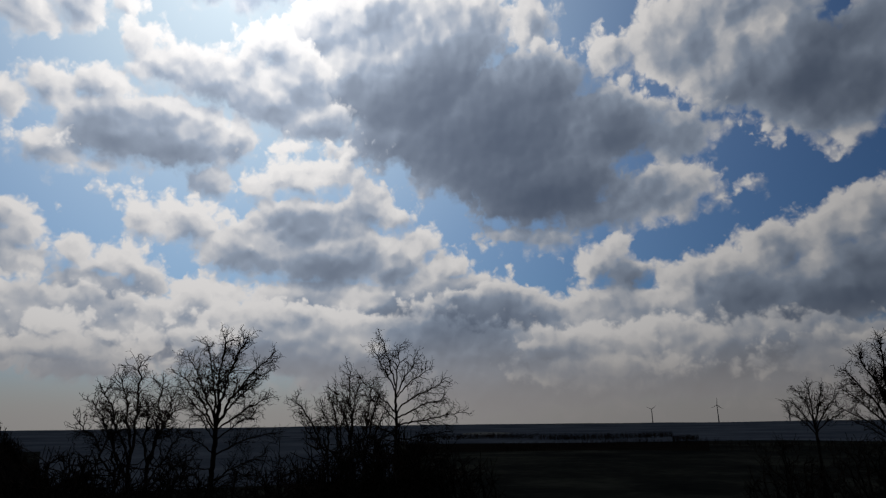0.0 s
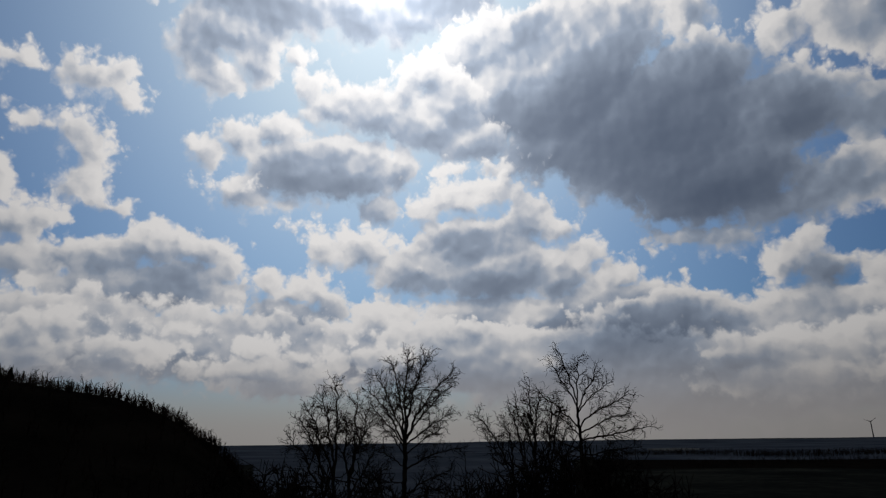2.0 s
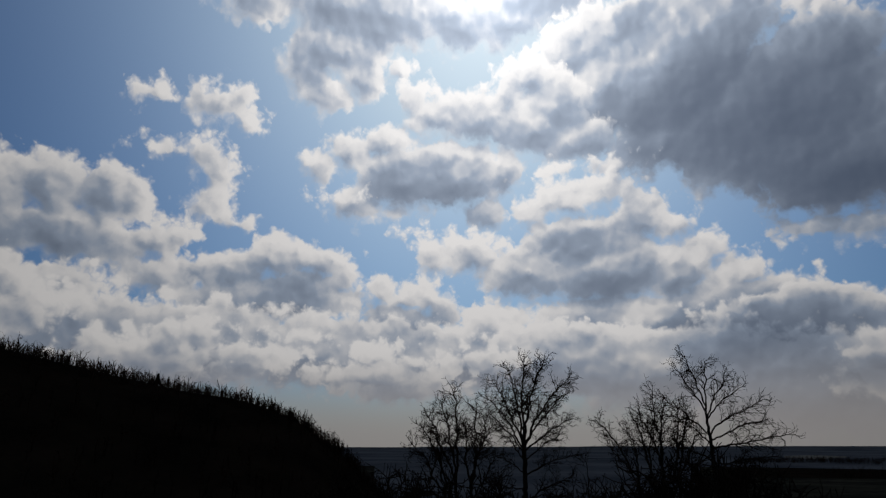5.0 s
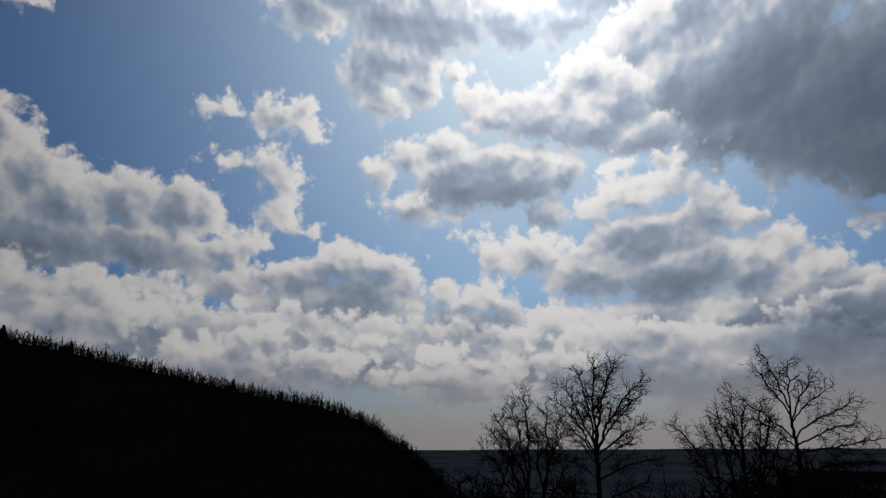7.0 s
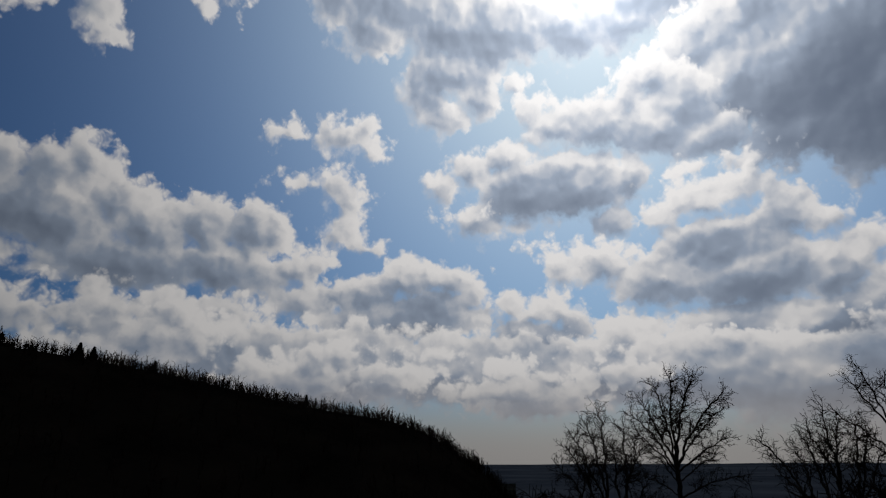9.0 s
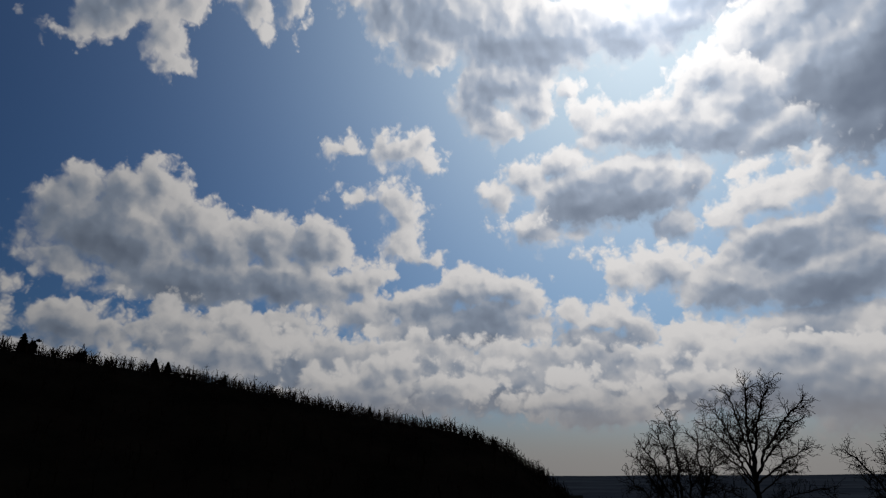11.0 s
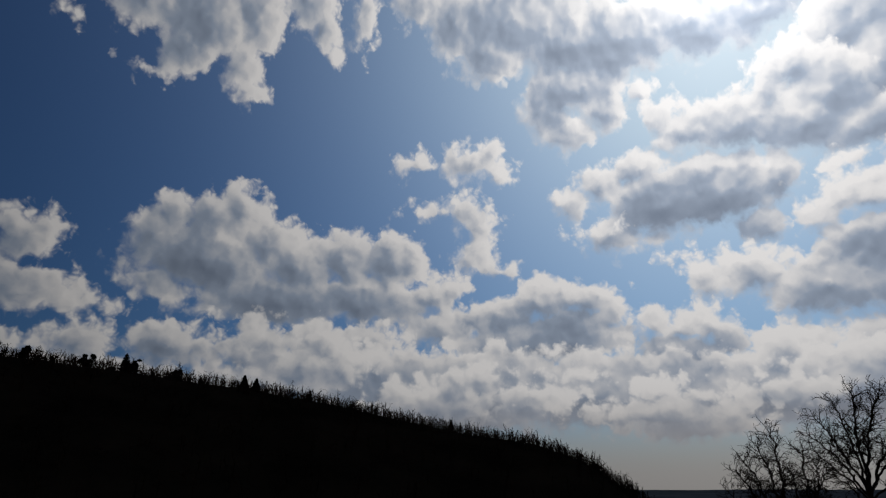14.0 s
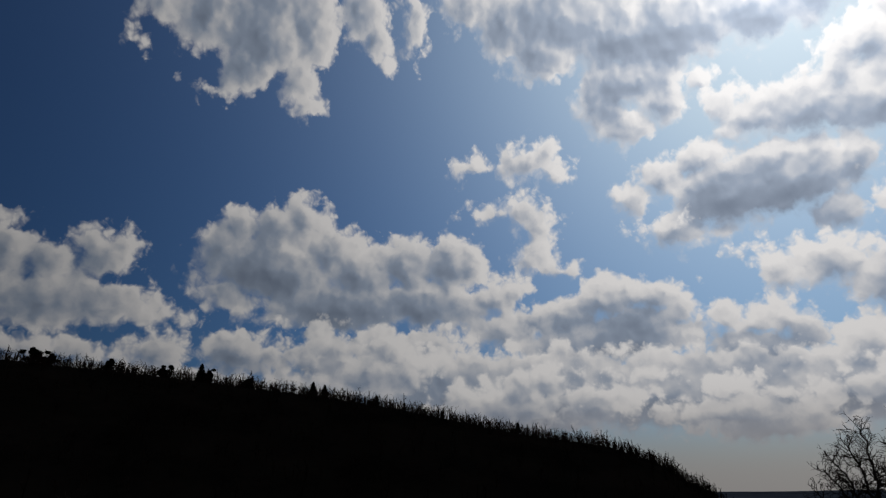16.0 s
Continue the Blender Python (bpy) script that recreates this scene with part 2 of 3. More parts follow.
# cumulus over the bare trees
seen = cloud(seen, [
    (17.7, 20.5, 1.9, 1.3), (14.5, 21.4, 2.8, 1.7), (10.4, 21.8, 2.5, 1.5), (7.4, 19.3, 3, 2.1), (4.8, 18.2, 2.2, 1.6), (12.4, 17.4, 6.3, 2.9),
    (26.4, 16.4, 1.9, 1.6), (22.7, 16.6, 3.4, 1.9), (17.6, 15.1, 5.5, 2.7), (10.3, 15, 6.9, 3.6), (5, 14.1, 3.4, 2.8), (1.8, 15.7, 1.5, 1.4),
    (-0.4, 13.9, 2.1, 1.6), (-3.2, 12.8, 1.5, 1.3), (0.2, 10.6, 7.6, 3.5), (8.5, 10.5, 11, 2.8), (20.4, 11.1, 4, 1.6)], 0.2)
# bank away from the sun
seen = cloud(seen, [
    (-15.3, 14.2, 2, 1.6), (-13.7, 13.2, 2, 1.6), (-16.8, 12.6, 2, 1.6), (-21.8, 11.7, 2.9, 2), (-25, 12.3, 2.8, 1.9), (-28.5, 13.2, 3.5, 2.3),
    (-32.3, 14, 3.2, 2.3), (-35.5, 15.1, 2.9, 2.6), (-27.1, 8.7, 10.2, 3.8), (-33.2, 10.1, 5.5, 3.8), (-15.8, 8.6, 9.5, 3.2), (-4.9, 11.1, 2.8, 1.7),
    (-8, 9.8, 2.8, 1.8), (-3.3, 8.8, 7.7, 3), (-37.8, 12, 3.3, 4)], 0.15)
# low bank over the hill
seen = cloud(seen, [
    (89.4, 10.4, 2.2, 0.7), (85.9, 10.6, 3.5, 0.9), (80.6, 11, 2.4, 1.4), (74.3, 11.2, 3.3, 1.7), (71.5, 11.2, 1.2, 1.2), (67.2, 10.6, 2.7, 1.9),
    (67.6, 13.2, 2.5, 0.8), (63, 12.3, 3.3, 1.5), (59.4, 10.7, 5.6, 2.5), (57.3, 12.4, 3.6, 1.3), (63.4, 8.5, 9.9, 1.9), (81.5, 8.3, 12.4, 1.8)], 0.35)
# cumulus with a dark foot
seen = cloud(seen, [
    (44.3, 14.6, 2.8, 2), (41.1, 15.9, 2.7, 2), (37.2, 15.8, 2.6, 1.7), (34.5, 14.5, 1.7, 1.6), (39, 12.5, 6.7, 2.6), (46.9, 14.2, 2.3, 1.8),
    (45, 11.7, 5, 2.5), (31.5, 13.4, 1.6, 1.4), (28.9, 13.1, 2.1, 1.4), (26.9, 12.7, 2.4, 1.6), (25.6, 11.4, 1.9, 1.7), (29.8, 10.8, 5, 1.9)], 0.2)
# low bank beyond the valley
seen = cloud(seen, [
    (50.3, 7.9, 14.7, 3.9), (35.9, 7.8, 13.2, 3.4), (24.5, 7, 9.2, 3.1), (18.2, 7.2, 14.2, 3.4), (6.9, 6.2, 12.5, 3.6), (-5.7, 4.3, 14.7, 3.9),
    (-20.1, 4.8, 13.3, 3.7), (-32.3, 4.2, 10.9, 3.3), (21.6, 10.5, 1.8, 1.6)], 0.4)
# row of small heads over the spur
seen = cloud(seen, [
    (60.9, 11.7, 2, 1.3), (65.1, 10.8, 1.8, 1.1), (62.6, 9.5, 5.7, 1.9), (66.4, 12.1, 4.3, 1.3)], 0.2)
# row of heads behind the spur
seen = cloud(seen, [
    (54.5, 8.2, 1.7, 1), (49.1, 8.5, 2.1, 1.3), (51.3, 6.8, 6.3, 1.9), (42.8, 7.1, 4.4, 1.4), (46.8, 9.2, 2.9, 1)], 0.2)
# row of heads behind the trees
seen = cloud(seen, [
    (31.8, 7.9, 2.2, 0.8), (27.7, 7.2, 2.4, 0.8), (25.1, 6, 2.5, 0.8), (29.5, 5, 6.2, 1.5), (18.3, 9.1, 3.7, 1.2), (13.5, 9.3, 3.4, 1.4)], 0.2)
# row of heads on the shaded side
seen = cloud(seen, [
    (-30.7, 5.9, 2.3, 0.6), (-33.9, 5.6, 2.1, 0.8), (-31.5, 4, 5.1, 1.5), (-10.8, 6.6, 3.9, 1.5), (-15.7, 6.9, 2.8, 1.2), (-13.1, 4.6, 6.7, 1.7)], 0.2)
# row of heads over the valley
seen = cloud(seen, [
    (38.9, 9.3, 1.8, 0.7), (31.7, 7.7, 2.3, 0.9), (28.2, 7.3, 2.5, 1.1), (25.7, 6.2, 2.3, 0.9), (31.7, 6.1, 7.5, 1.4), (21.6, 7.3, 3, 1.2)], 0.2)
haze = calc("MULTIPLY", step(up_deg, 9.0, 0.5), 0.93)
mist = vec("SCALE", (0.60, 0.565, 0.55))
plug(mist.node.inputs[3], calc("MULTIPLY_ADD", near_sun, 1.28, 0.20))
seen = blend(haze, seen, mist)
# bright hazy air before the sun
glare = calc("MULTIPLY", calc("EXPONENT", calc("MULTIPLY", apart, -1 / 10.0)), 0.36)
seen = blend(glare, seen, (0.80, 0.84, 0.87, 1))
background = node("ShaderNodeBackground")
plug(background.inputs[0], seen)
background.inputs[1].default_value = 1.0
plug(node("ShaderNodeOutputWorld").inputs[0], background.outputs[0])

sun = new("sun", bpy.data.lights.new("sun", "SUN"))
sun.data.energy, sun.data.angle, sun.data.color = 0.35, radians(10), (1.0, 0.95, 0.88)
sun.matrix_world = look(tuple(sun_way * 100), (0, 0, 0))


# ---- materials ----
def material(name, dark, light, scale, rough=0.9, bump=0.0, third=None):
    m = bpy.data.materials.new(name)
    m.use_nodes = True
    nodes, links = m.node_tree.nodes, m.node_tree.links
    shader = nodes["Principled BSDF"]
    shader.inputs["Roughness"].default_value = rough
    shader.inputs["Specular IOR Level"].default_value = 0.0
    place = nodes.new("ShaderNodeTexCoord")
    large, small = nodes.new("ShaderNodeTexNoise"), nodes.new("ShaderNodeTexNoise")
    for n, s, d in ((large, scale, 4), (small, scale * 9, 3)):
        n.inputs["Scale"].default_value, n.inputs["Detail"].default_value = s, d
        links.new(place.outputs["Object"], n.inputs["Vector"])
    both = nodes.new("ShaderNodeMath")
    both.operation = "MULTIPLY_ADD"
    links.new(small.outputs[0], both.inputs[0])
    both.inputs[1].default_value = 0.4
    links.new(large.outputs[0], both.inputs[2])
    ramp = nodes.new("ShaderNodeValToRGB")
    links.new(both.outputs[0], ramp.inputs[0])
    ramp.color_ramp.elements[0].position, ramp.color_ramp.elements[1].position = 0.5, 0.9
    ramp.color_ramp.elements[0].color, ramp.color_ramp.elements[1].color = (*dark, 1), (*light, 1)
    if third:
        e = ramp.color_ramp.elements.new(0.68)
        e.color = (*third, 1)
    links.new(ramp.outputs[0], shader.inputs["Base Color"])
    if bump:
        b = nodes.new("ShaderNodeBump")
        b.inputs["Strength"].default_value = bump
        links.new(small.outputs[0], b.inputs["Height"])
        links.new(b.outputs[0], shader.inputs["Normal"])
    return m


BARK = material("dark bark", (0.008, 0.007, 0.006), (0.022, 0.018, 0.015), 3.0, 0.9, 0.4)
TWIG = material("twig bark", (0.009, 0.007, 0.006), (0.02, 0.016, 0.013), 5.0)
FAR_BARK = material("woodland bark", (0.007, 0.005, 0.004), (0.019, 0.0135, 0.010), 0.05)
NEEDLE = material("pine needles", (0.003, 0.005, 0.003), (0.008, 0.012, 0.007), 0.6)
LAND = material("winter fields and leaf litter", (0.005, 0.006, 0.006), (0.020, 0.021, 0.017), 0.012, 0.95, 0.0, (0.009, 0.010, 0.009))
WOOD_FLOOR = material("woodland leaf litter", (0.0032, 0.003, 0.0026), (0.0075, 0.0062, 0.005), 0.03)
# aerial haze is put into this paler, bluer base colour
FAR_LAND = material("far land tinted for haze", (0.024, 0.030, 0.040), (0.052, 0.061, 0.074), 0.004)
PALE = material("pale stubble field", (0.06, 0.065, 0.065), (0.10, 0.10, 0.095), 0.03)
METAL = material("painted turbine steel", (0.06, 0.06, 0.065), (0.09, 0.09, 0.10), 0.1, 0.6)


# ---- ground ----
def lerp(x, xs, ys):
    return float(np.interp(x, xs, ys))


HILL_TURN = (28, 30, 32.5, 33.8, 36.7, 38.5, 42.3, 47.8, 51.5, 54.4, 60.5, 67.5, 77, 82, 91, 120, 150, 175)
HILL_UP = (-7.5, -5.2, -2.7, -1.1, 1.05, 2.15, 3.5, 4.3, 5.0, 5.6, 6.8, 7.75, 8.6, 8.9, 9.2, 8.4, 4.0, -6.0)
CREST = 420.0


def height(turn, dist):
    """Ground height: a slope below the viewpoint, a broad valley, far ridges, and the wooded spur."""
    fall = -5.0 * min(dist / 22.0, 1.0) if dist < 22 else lerp(dist, (22, 60, 140, 300, 5000), (-5, -11, -24, -38, -38))
    x, y = -math.sin(radians(turn)) * dist, math.cos(radians(turn)) * dist
    roll = noise.noise((x / 420, y / 420, 3.1)) * min(dist / 300, 1.0) * 3.5
    ridge = lerp(dist, (600, 1500, 2400, 3000, 3300, 3900, 4400, 4900), (0, 2, 8, 14, 11, 20, 31, 20))
    ridge += noise.noise((turn / 9, 7.7, 0)) * lerp(dist, (2000, 4400), (0, 5.5))
    z = fall + roll + ridge
    t = (turn + 180) % 360 - 180
    if 27 < t < 176:
        top = EYE + CREST * math.tan(radians(lerp(t, HILL_TURN, HILL_UP)))
        bell = math.exp(-((dist - CREST) / (170 if dist < CREST else 260)) ** 2)
        z = max(z, z + (top - z) * bell) if top > z else z
    return z


def spot(turn, dist, sink=0.0):
    a = radians(turn)
    return Vector((-math.sin(a) * dist, math.cos(a) * dist, height(turn, dist) - sink))


def build_ground():
    turns = [i * 0.75 for i in range(480)]
    rings = [2.0 * 1.052 ** i for i in range(155)]
    rings = sorted([d for d in rings if d < 4850 and not 340 < d < 480] + [340.0 + 8 * i for i in range(18)] + [4850])
    verts = [(0, 0, 0.0)]
    for d in rings:
        verts += [tuple(spot(t, d)) for t in turns]
    n = len(turns)
    faces = [(0, 1 + i, 1 + (i + 1) % n) for i in range(n)]
    for r in range(len(rings) - 1):
        a, b = 1 + r * n, 1 + (r + 1) * n
        faces += [(a + i, b + i, b + (i + 1) % n, a + (i + 1) % n) for i in range(n)]
    me = bpy.data.meshes.new("ground")
    me.from_pydata(verts, [], faces)
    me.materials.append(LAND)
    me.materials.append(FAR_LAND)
    me.polygons.foreach_set("use_smooth", [True] * len(faces))
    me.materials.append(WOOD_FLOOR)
    # haze-tinted FAR_LAND past 1300 m, and from 480 m in the open valley
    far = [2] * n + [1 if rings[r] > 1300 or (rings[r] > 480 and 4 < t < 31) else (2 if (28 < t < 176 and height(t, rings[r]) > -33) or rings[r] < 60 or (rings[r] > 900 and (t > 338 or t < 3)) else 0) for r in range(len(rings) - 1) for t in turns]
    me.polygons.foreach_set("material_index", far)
    return tagged(new("ground", me), "dark winter fields falling to a broad valley with hazy far ridges", "ground", kind="structure")


build_ground()


# ---- growing bare trees ----
def grow(rng, shapes, count, base, lean, reach, near, stride, start, cling=0.35):
    """Grows a skeleton toward points scattered in ellipsoids (x, y, z, rx, ry, rz): returns places and parents."""
    pts = []
    sizes = np.array([s[3] * s[4] * s[5] for s in shapes]) ** 0.7
    pick = rng.choice(len(shapes), count, p=sizes / sizes.sum())
    for k in pick:
        v = rng.normal(size=3)
        v *= rng.random() ** (1 / 2.6) / np.linalg.norm(v)
        s = shapes[k]
        pts.append((s[0] + v[0] * s[3], s[1] + v[1] * s[4], s[2] + v[2] * s[5]))
    pts = np.array(pts)
    place, parent, head = [np.array(base, float)], [-1], [np.array(lean, float)]
    while place[-1][2] < start:
        d = head[-1] * 0.6 + np.array(lean, float) * 0.4 + rng.normal(size=3) * 0.035
        d /= np.linalg.norm(d)
        place.append(place[-1] + d * stride), parent.append(len(place) - 2), head.append(d)
    for _ in range(260):
        if not len(pts):
            break
        here = np.array(place)
        gap = np.maximum((pts ** 2).sum(1)[:, None] + (here ** 2).sum(1)[None] - 2 * pts @ here.T, 0)
        who, how = gap.argmin(1), np.sqrt(gap.min(1))
        pulled = np.where(how < reach)[0]
        if not len(pulled):
            reach *= 1.5
            if reach > 60:
                break
            continue
        w = pts[pulled] - here[who[pulled]]
        w /= np.linalg.norm(w, axis=1)[:, None] + 1e-9
        keys, back = np.unique(who[pulled], return_inverse=True)
        mean = np.zeros((len(keys), 3))
        np.add.at(mean, back, w)
        mean /= np.bincount(back)[:, None]
        mean += np.array(head)[keys] * cling + rng.normal(size=mean.shape) * 0.13 + np.array((0, 0, 0.06))
        mean /= np.linalg.norm(mean, axis=1)[:, None] + 1e-9
        fresh = [(here[k] + d * stride, int(k), d) for k, d in zip(keys, mean)]
        for p, k, d in fresh:
            place.append(p), parent.append(k), head.append(d)
        here = np.array([p for p, _, _ in fresh])
        gap = np.maximum((pts ** 2).sum(1)[:, None] + (here ** 2).sum(1)[None] - 2 * pts @ here.T, 0).min(1)
        pts = pts[np.sqrt(gap) > near]
    return place, parent, head


def twigs(rng, place, parent, head, first, many, length, up):
    """Short side shoots in two strides."""
    for k in range(first, len(place)):
        for _ in range(rng.poisson(many)):
            d = head[k] * 0.5 + rng.normal(size=3) * 0.75 + np.array((0, 0, up))
            d /= np.linalg.norm(d)
            size, at = length * (0.5 + rng.random()), k
            for _ in range(2):
                d = d + rng.normal(size=3) * 0.25 + np.array((0, 0, up * 0.3))
                d /= np.linalg.norm(d)
                place.append(place[at] + d * size * 0.5), parent.append(at), head.append(d)
                at = len(place) - 1


def thickness(place, parent, tip, power=2.85, most=9.0):
    r = np.zeros(len(place))
    for k in range(len(place) - 1, 0, -1):
        r[k] = max(r[k] ** (1 / power), tip) if r[k] else tip
        r[parent[k]] += r[k] ** power
    r[0] = r[0] ** (1 / power)
    return np.minimum(r, most)


def tubes(place, parent, r, which, sides):
    """Tapered tubes for the chosen segments, as vertices and faces."""
    which = np.array(list(which), int)
    if not len(which):
        return [], []
    place, parent, r = np.array(place), np.array(parent), np.array(r)
    a, e = place[parent[which]], place[which]
    d = e - a
    d /= np.linalg.norm(d, axis=1)[:, None] + 1e-9
    u = np.cross(d, (0.31, 0.87, 0.39))
    u /= np.linalg.norm(u, axis=1)[:, None] + 1e-9
    v = np.cross(d, u)
    rb = r[which]
    ra = np.minimum(r[parent[which]], rb * 1.35)
    w = 2 * math.pi * np.arange(sides) / sides
    ring = u[:, None] * np.cos(w)[None, :, None] + v[:, None] * np.sin(w)[None, :, None]
    low = (a - d * (ra * 0.3)[:, None])[:, None] + ring * ra[:, None, None]
    top = e[:, None] + ring * rb[:, None, None]
    verts = np.concatenate([low, top], 1).reshape(-1, 3)
    i = np.arange(sides)
    quad = np.stack([i, (i + 1) % sides, sides + (i + 1) % sides, sides + i], 1)
    faces = (quad[None] + (np.arange(len(which)) * 2 * sides)[:, None, None]).reshape(-1, 4)
    return verts, faces.tolist()


def mesh_part(name, verts, faces, mat, parent=None, label=""):
    me = bpy.data.meshes.new(name)
    me.from_pydata([tuple(v) for v in verts], [], faces)
    me.materials.append(mat)
    ob = new(name, me)
    ob.parent = parent
    return tagged(ob, label) if label else ob


def tree_parts(thing, place, parent, tip):
    """Trunk, limbs and the sprays of twigs on them, as parts of the tree."""
    r = thickness(place, parent, tip)
    # the leader is the thickest way up; what forks from it are limbs
    kids = {}
    for k in range(1, len(place)):
        kids.setdefault(parent[k], []).append(k)
    leader, k = [], 0
    while k in kids:
        k = max(kids[k], key=lambda j: r[j])
        leader.append(k)
        if r[k] < tip * 2.5:
            break
    owner = {k: 0 for k in leader}
    owner[0] = 0
    limbs = {}
    for k in range(1, len(place)):
        if k in owner:
            continue
        p = parent[k]
        owner[k] = k if owner[p] == 0 else owner[p]
        limbs.setdefault(owner[k], []).append(k)
    v, f = tubes(place, parent, r, leader, 8)
    mesh_part("trunk", v, f, BARK, thing)
    loose = []
    for key, which in limbs.items():
        thick = [k for k in which if r[k] > tip * 1.6]
        if len(thick) < 6:
            loose += which
            continue
        v, f = tubes(place, parent, r, thick, 5)
        limb = mesh_part("limb", v, f, BARK, thing)
        thin = [k for k in which if r[k] <= tip * 1.6]
        v, f = tubes(place, parent, r, thin, 3)
        tagged(mesh_part("twig_spray", v, f, TWIG, limb), kind="stuff")
    if loose:
        v, f = tubes(place, parent, r, loose, 3)
        tagged(mesh_part("twig_spray", v, f, TWIG, thing), kind="stuff")


def bare_tree(name, turn, dist, seed, shapes, label, count=420, start=0.0, stride=0.2, reach=1.6, near=0.3, tip=0.0058,
              many=0.8, shoot=0.35, up=0.15, lean=(0, 0, 1), foot=None, trunks=1, group="", cling=0.35):
    """A leafless tree: a trunk, its main limbs and the twigs on them. Shapes are in metres from the eye's level at the tree's place."""
    rng = np.random.default_rng(seed)
    a = radians(turn)
    mid = Vector((-0.25, 0.54, EYE))
    at = mid + Vector((-math.sin(a), math.cos(a), 0)) * dist
    ground = spot(math.degrees(math.atan2(-at.x, at.y)), math.hypot(at.x, at.y)).z
    thing = new(name)
    thing.matrix_world = Matrix.LocRotScale((at.x, at.y, ground), Euler((0, 0, a)), None)
    tagged(thing, label, "tree", group)
    lift = EYE - ground
    local = [(x, y, z + lift, rx, ry, rz) for x, y, z, rx, ry, rz in shapes]
    for stem in range(trunks):
        base = (0 if trunks == 1 else rng.normal() * 0.35, 0 if trunks == 1 else rng.normal() * 0.3, -0.15)
        tilt = lean if trunks == 1 else (rng.normal() * 0.16, rng.normal() * 0.16, 1)
        place, parent, head = grow(rng, local, count // trunks, base, tilt, reach, near, stride, start + lift, cling)
        bole = max(2, int((start + lift) / stride * 0.7))
        twigs(rng, place, parent, head, bole, many, shoot, up)
        tree_parts(thing, place, parent, tip)
    return thing


def branch(rng, sk, k, way_out, size, level, stride, up):
    """One crooked side branch from node k, with its own side shoots."""
    place, parent, head = sk
    d, mine = way_out, []
    for _ in range(max(2, round(size / stride))):
        d = d + rng.normal(size=3) * (0.17 if level == 1 else 0.3) + np.array((0, 0, up))
        d /= np.linalg.norm(d)
        place.append(place[k] + d * stride), parent.append(k), head.append(d)
        k = len(place) - 1
        mine.append(k)
    if level < 3:
        side_shoots(rng, sk, mine, size, level + 1, stride, up)


def side_shoots(rng, sk, nodes, size, level, stride, up):
    """Side branches along the outer part of a bough, shorter toward its tip."""
    for i, k in [(i, k) for i, k in enumerate(nodes) for _ in range(2 if level == 1 else 1)]:
        share = i / len(nodes)
        if (level == 1 and share < 0.22) or rng.random() > (0.95, 0.97, 0.95)[level - 1]:
            continue
        h = sk[2][k]
        turn = rng.normal(size=3)
        turn -= h * (turn @ h)
        turn /= np.linalg.norm(turn)
        d = h * 0.75 + turn * (0.55 + 0.45 * rng.random())
        branch(rng, sk, k, d / np.linalg.norm(d), size * ((0.24, 0.40, 0.45)[level - 1] * (1 - 0.5 * share)) * (0.5 + 0.9 * rng.random()), level, stride * 0.86, up)


def limb_tree(name, turn, dist, seed, stems, label, tip=0.0046, stride=0.115, up=0.02, deep=0.6):
    """A leafless tree from its boughs. Each stem is (x at the foot, fork height, fork x, boughs); a bough is (height where it leaves
    the stem, x and height of its tip). Metres to the right of the foot and above the eye's level."""
    rng = np.random.default_rng(seed)
    a = radians(turn)
    at = Vector((-0.25, 0.54, EYE)) + Vector((-math.sin(a), math.cos(a), 0)) * dist
    ground = spot(math.degrees(math.atan2(-at.x, at.y)), math.hypot(at.x, at.y)).z
    thing = new(name)
    thing.matrix_world = Matrix.LocRotScale((at.x, at.y, ground), Euler((0, 0, a)), None)
    tagged(thing, label, "tree")
    lift = EYE - ground
    for foot_x, fork, fork_x, boughs in stems:
        sk = ([np.array((foot_x, 0, -0.2))], [-1], [np.array((0, 0, 1.0))])
        place, parent, head = sk
        top = np.array((fork_x, rng.normal() * 0.1, fork + lift))
        count = max(3, round((top[2] + 0.2) / stride))
        for i in range(count):
            p = place[0] + (top - place[0]) * ((i + 1) / count) + np.array((rng.normal() * 0.012, rng.normal() * 0.012, 0))
            place.append(p), parent.append(len(place) - 2), head.append(np.array((0, 0, 1.0)))
        trunk = list(range(len(place)))
        for leave, tx, tz in boughs:
            k = min(trunk, key=lambda j: abs(place[j][2] - (leave + lift)))
            start, end = place[k], np.array((tx, rng.normal() * deep, tz + lift))
            gap = end - start
            knee = start + gap * np.array((0.38, 0.38, 0.60 if gap[2] > 0.4 else 0.35))
            steps, mine = max(4, round(np.linalg.norm(gap) * 1.05 / stride)), []
            drift = np.zeros(3)
            for i in range(1, steps + 1):
                u = i / steps
                drift = drift * 0.9 + rng.normal(size=3) * 0.022
                p = start * (1 - u) ** 2 + knee * 2 * u * (1 - u) + end * u * u + drift * (1 if u < 0.9 else 0.8)
                d = p - place[k]
                place.append(p), parent.append(k), head.append(d / (np.linalg.norm(d) + 1e-9))
                k = len(place) - 1
                mine.append(k)
            side_shoots(rng, sk, mine, np.linalg.norm(gap), 1, stride * 0.86, up)
        tree_parts(thing, place, parent, tip)
    return thing


def m_at(dist, deg):
    return dist * math.tan(radians(deg))


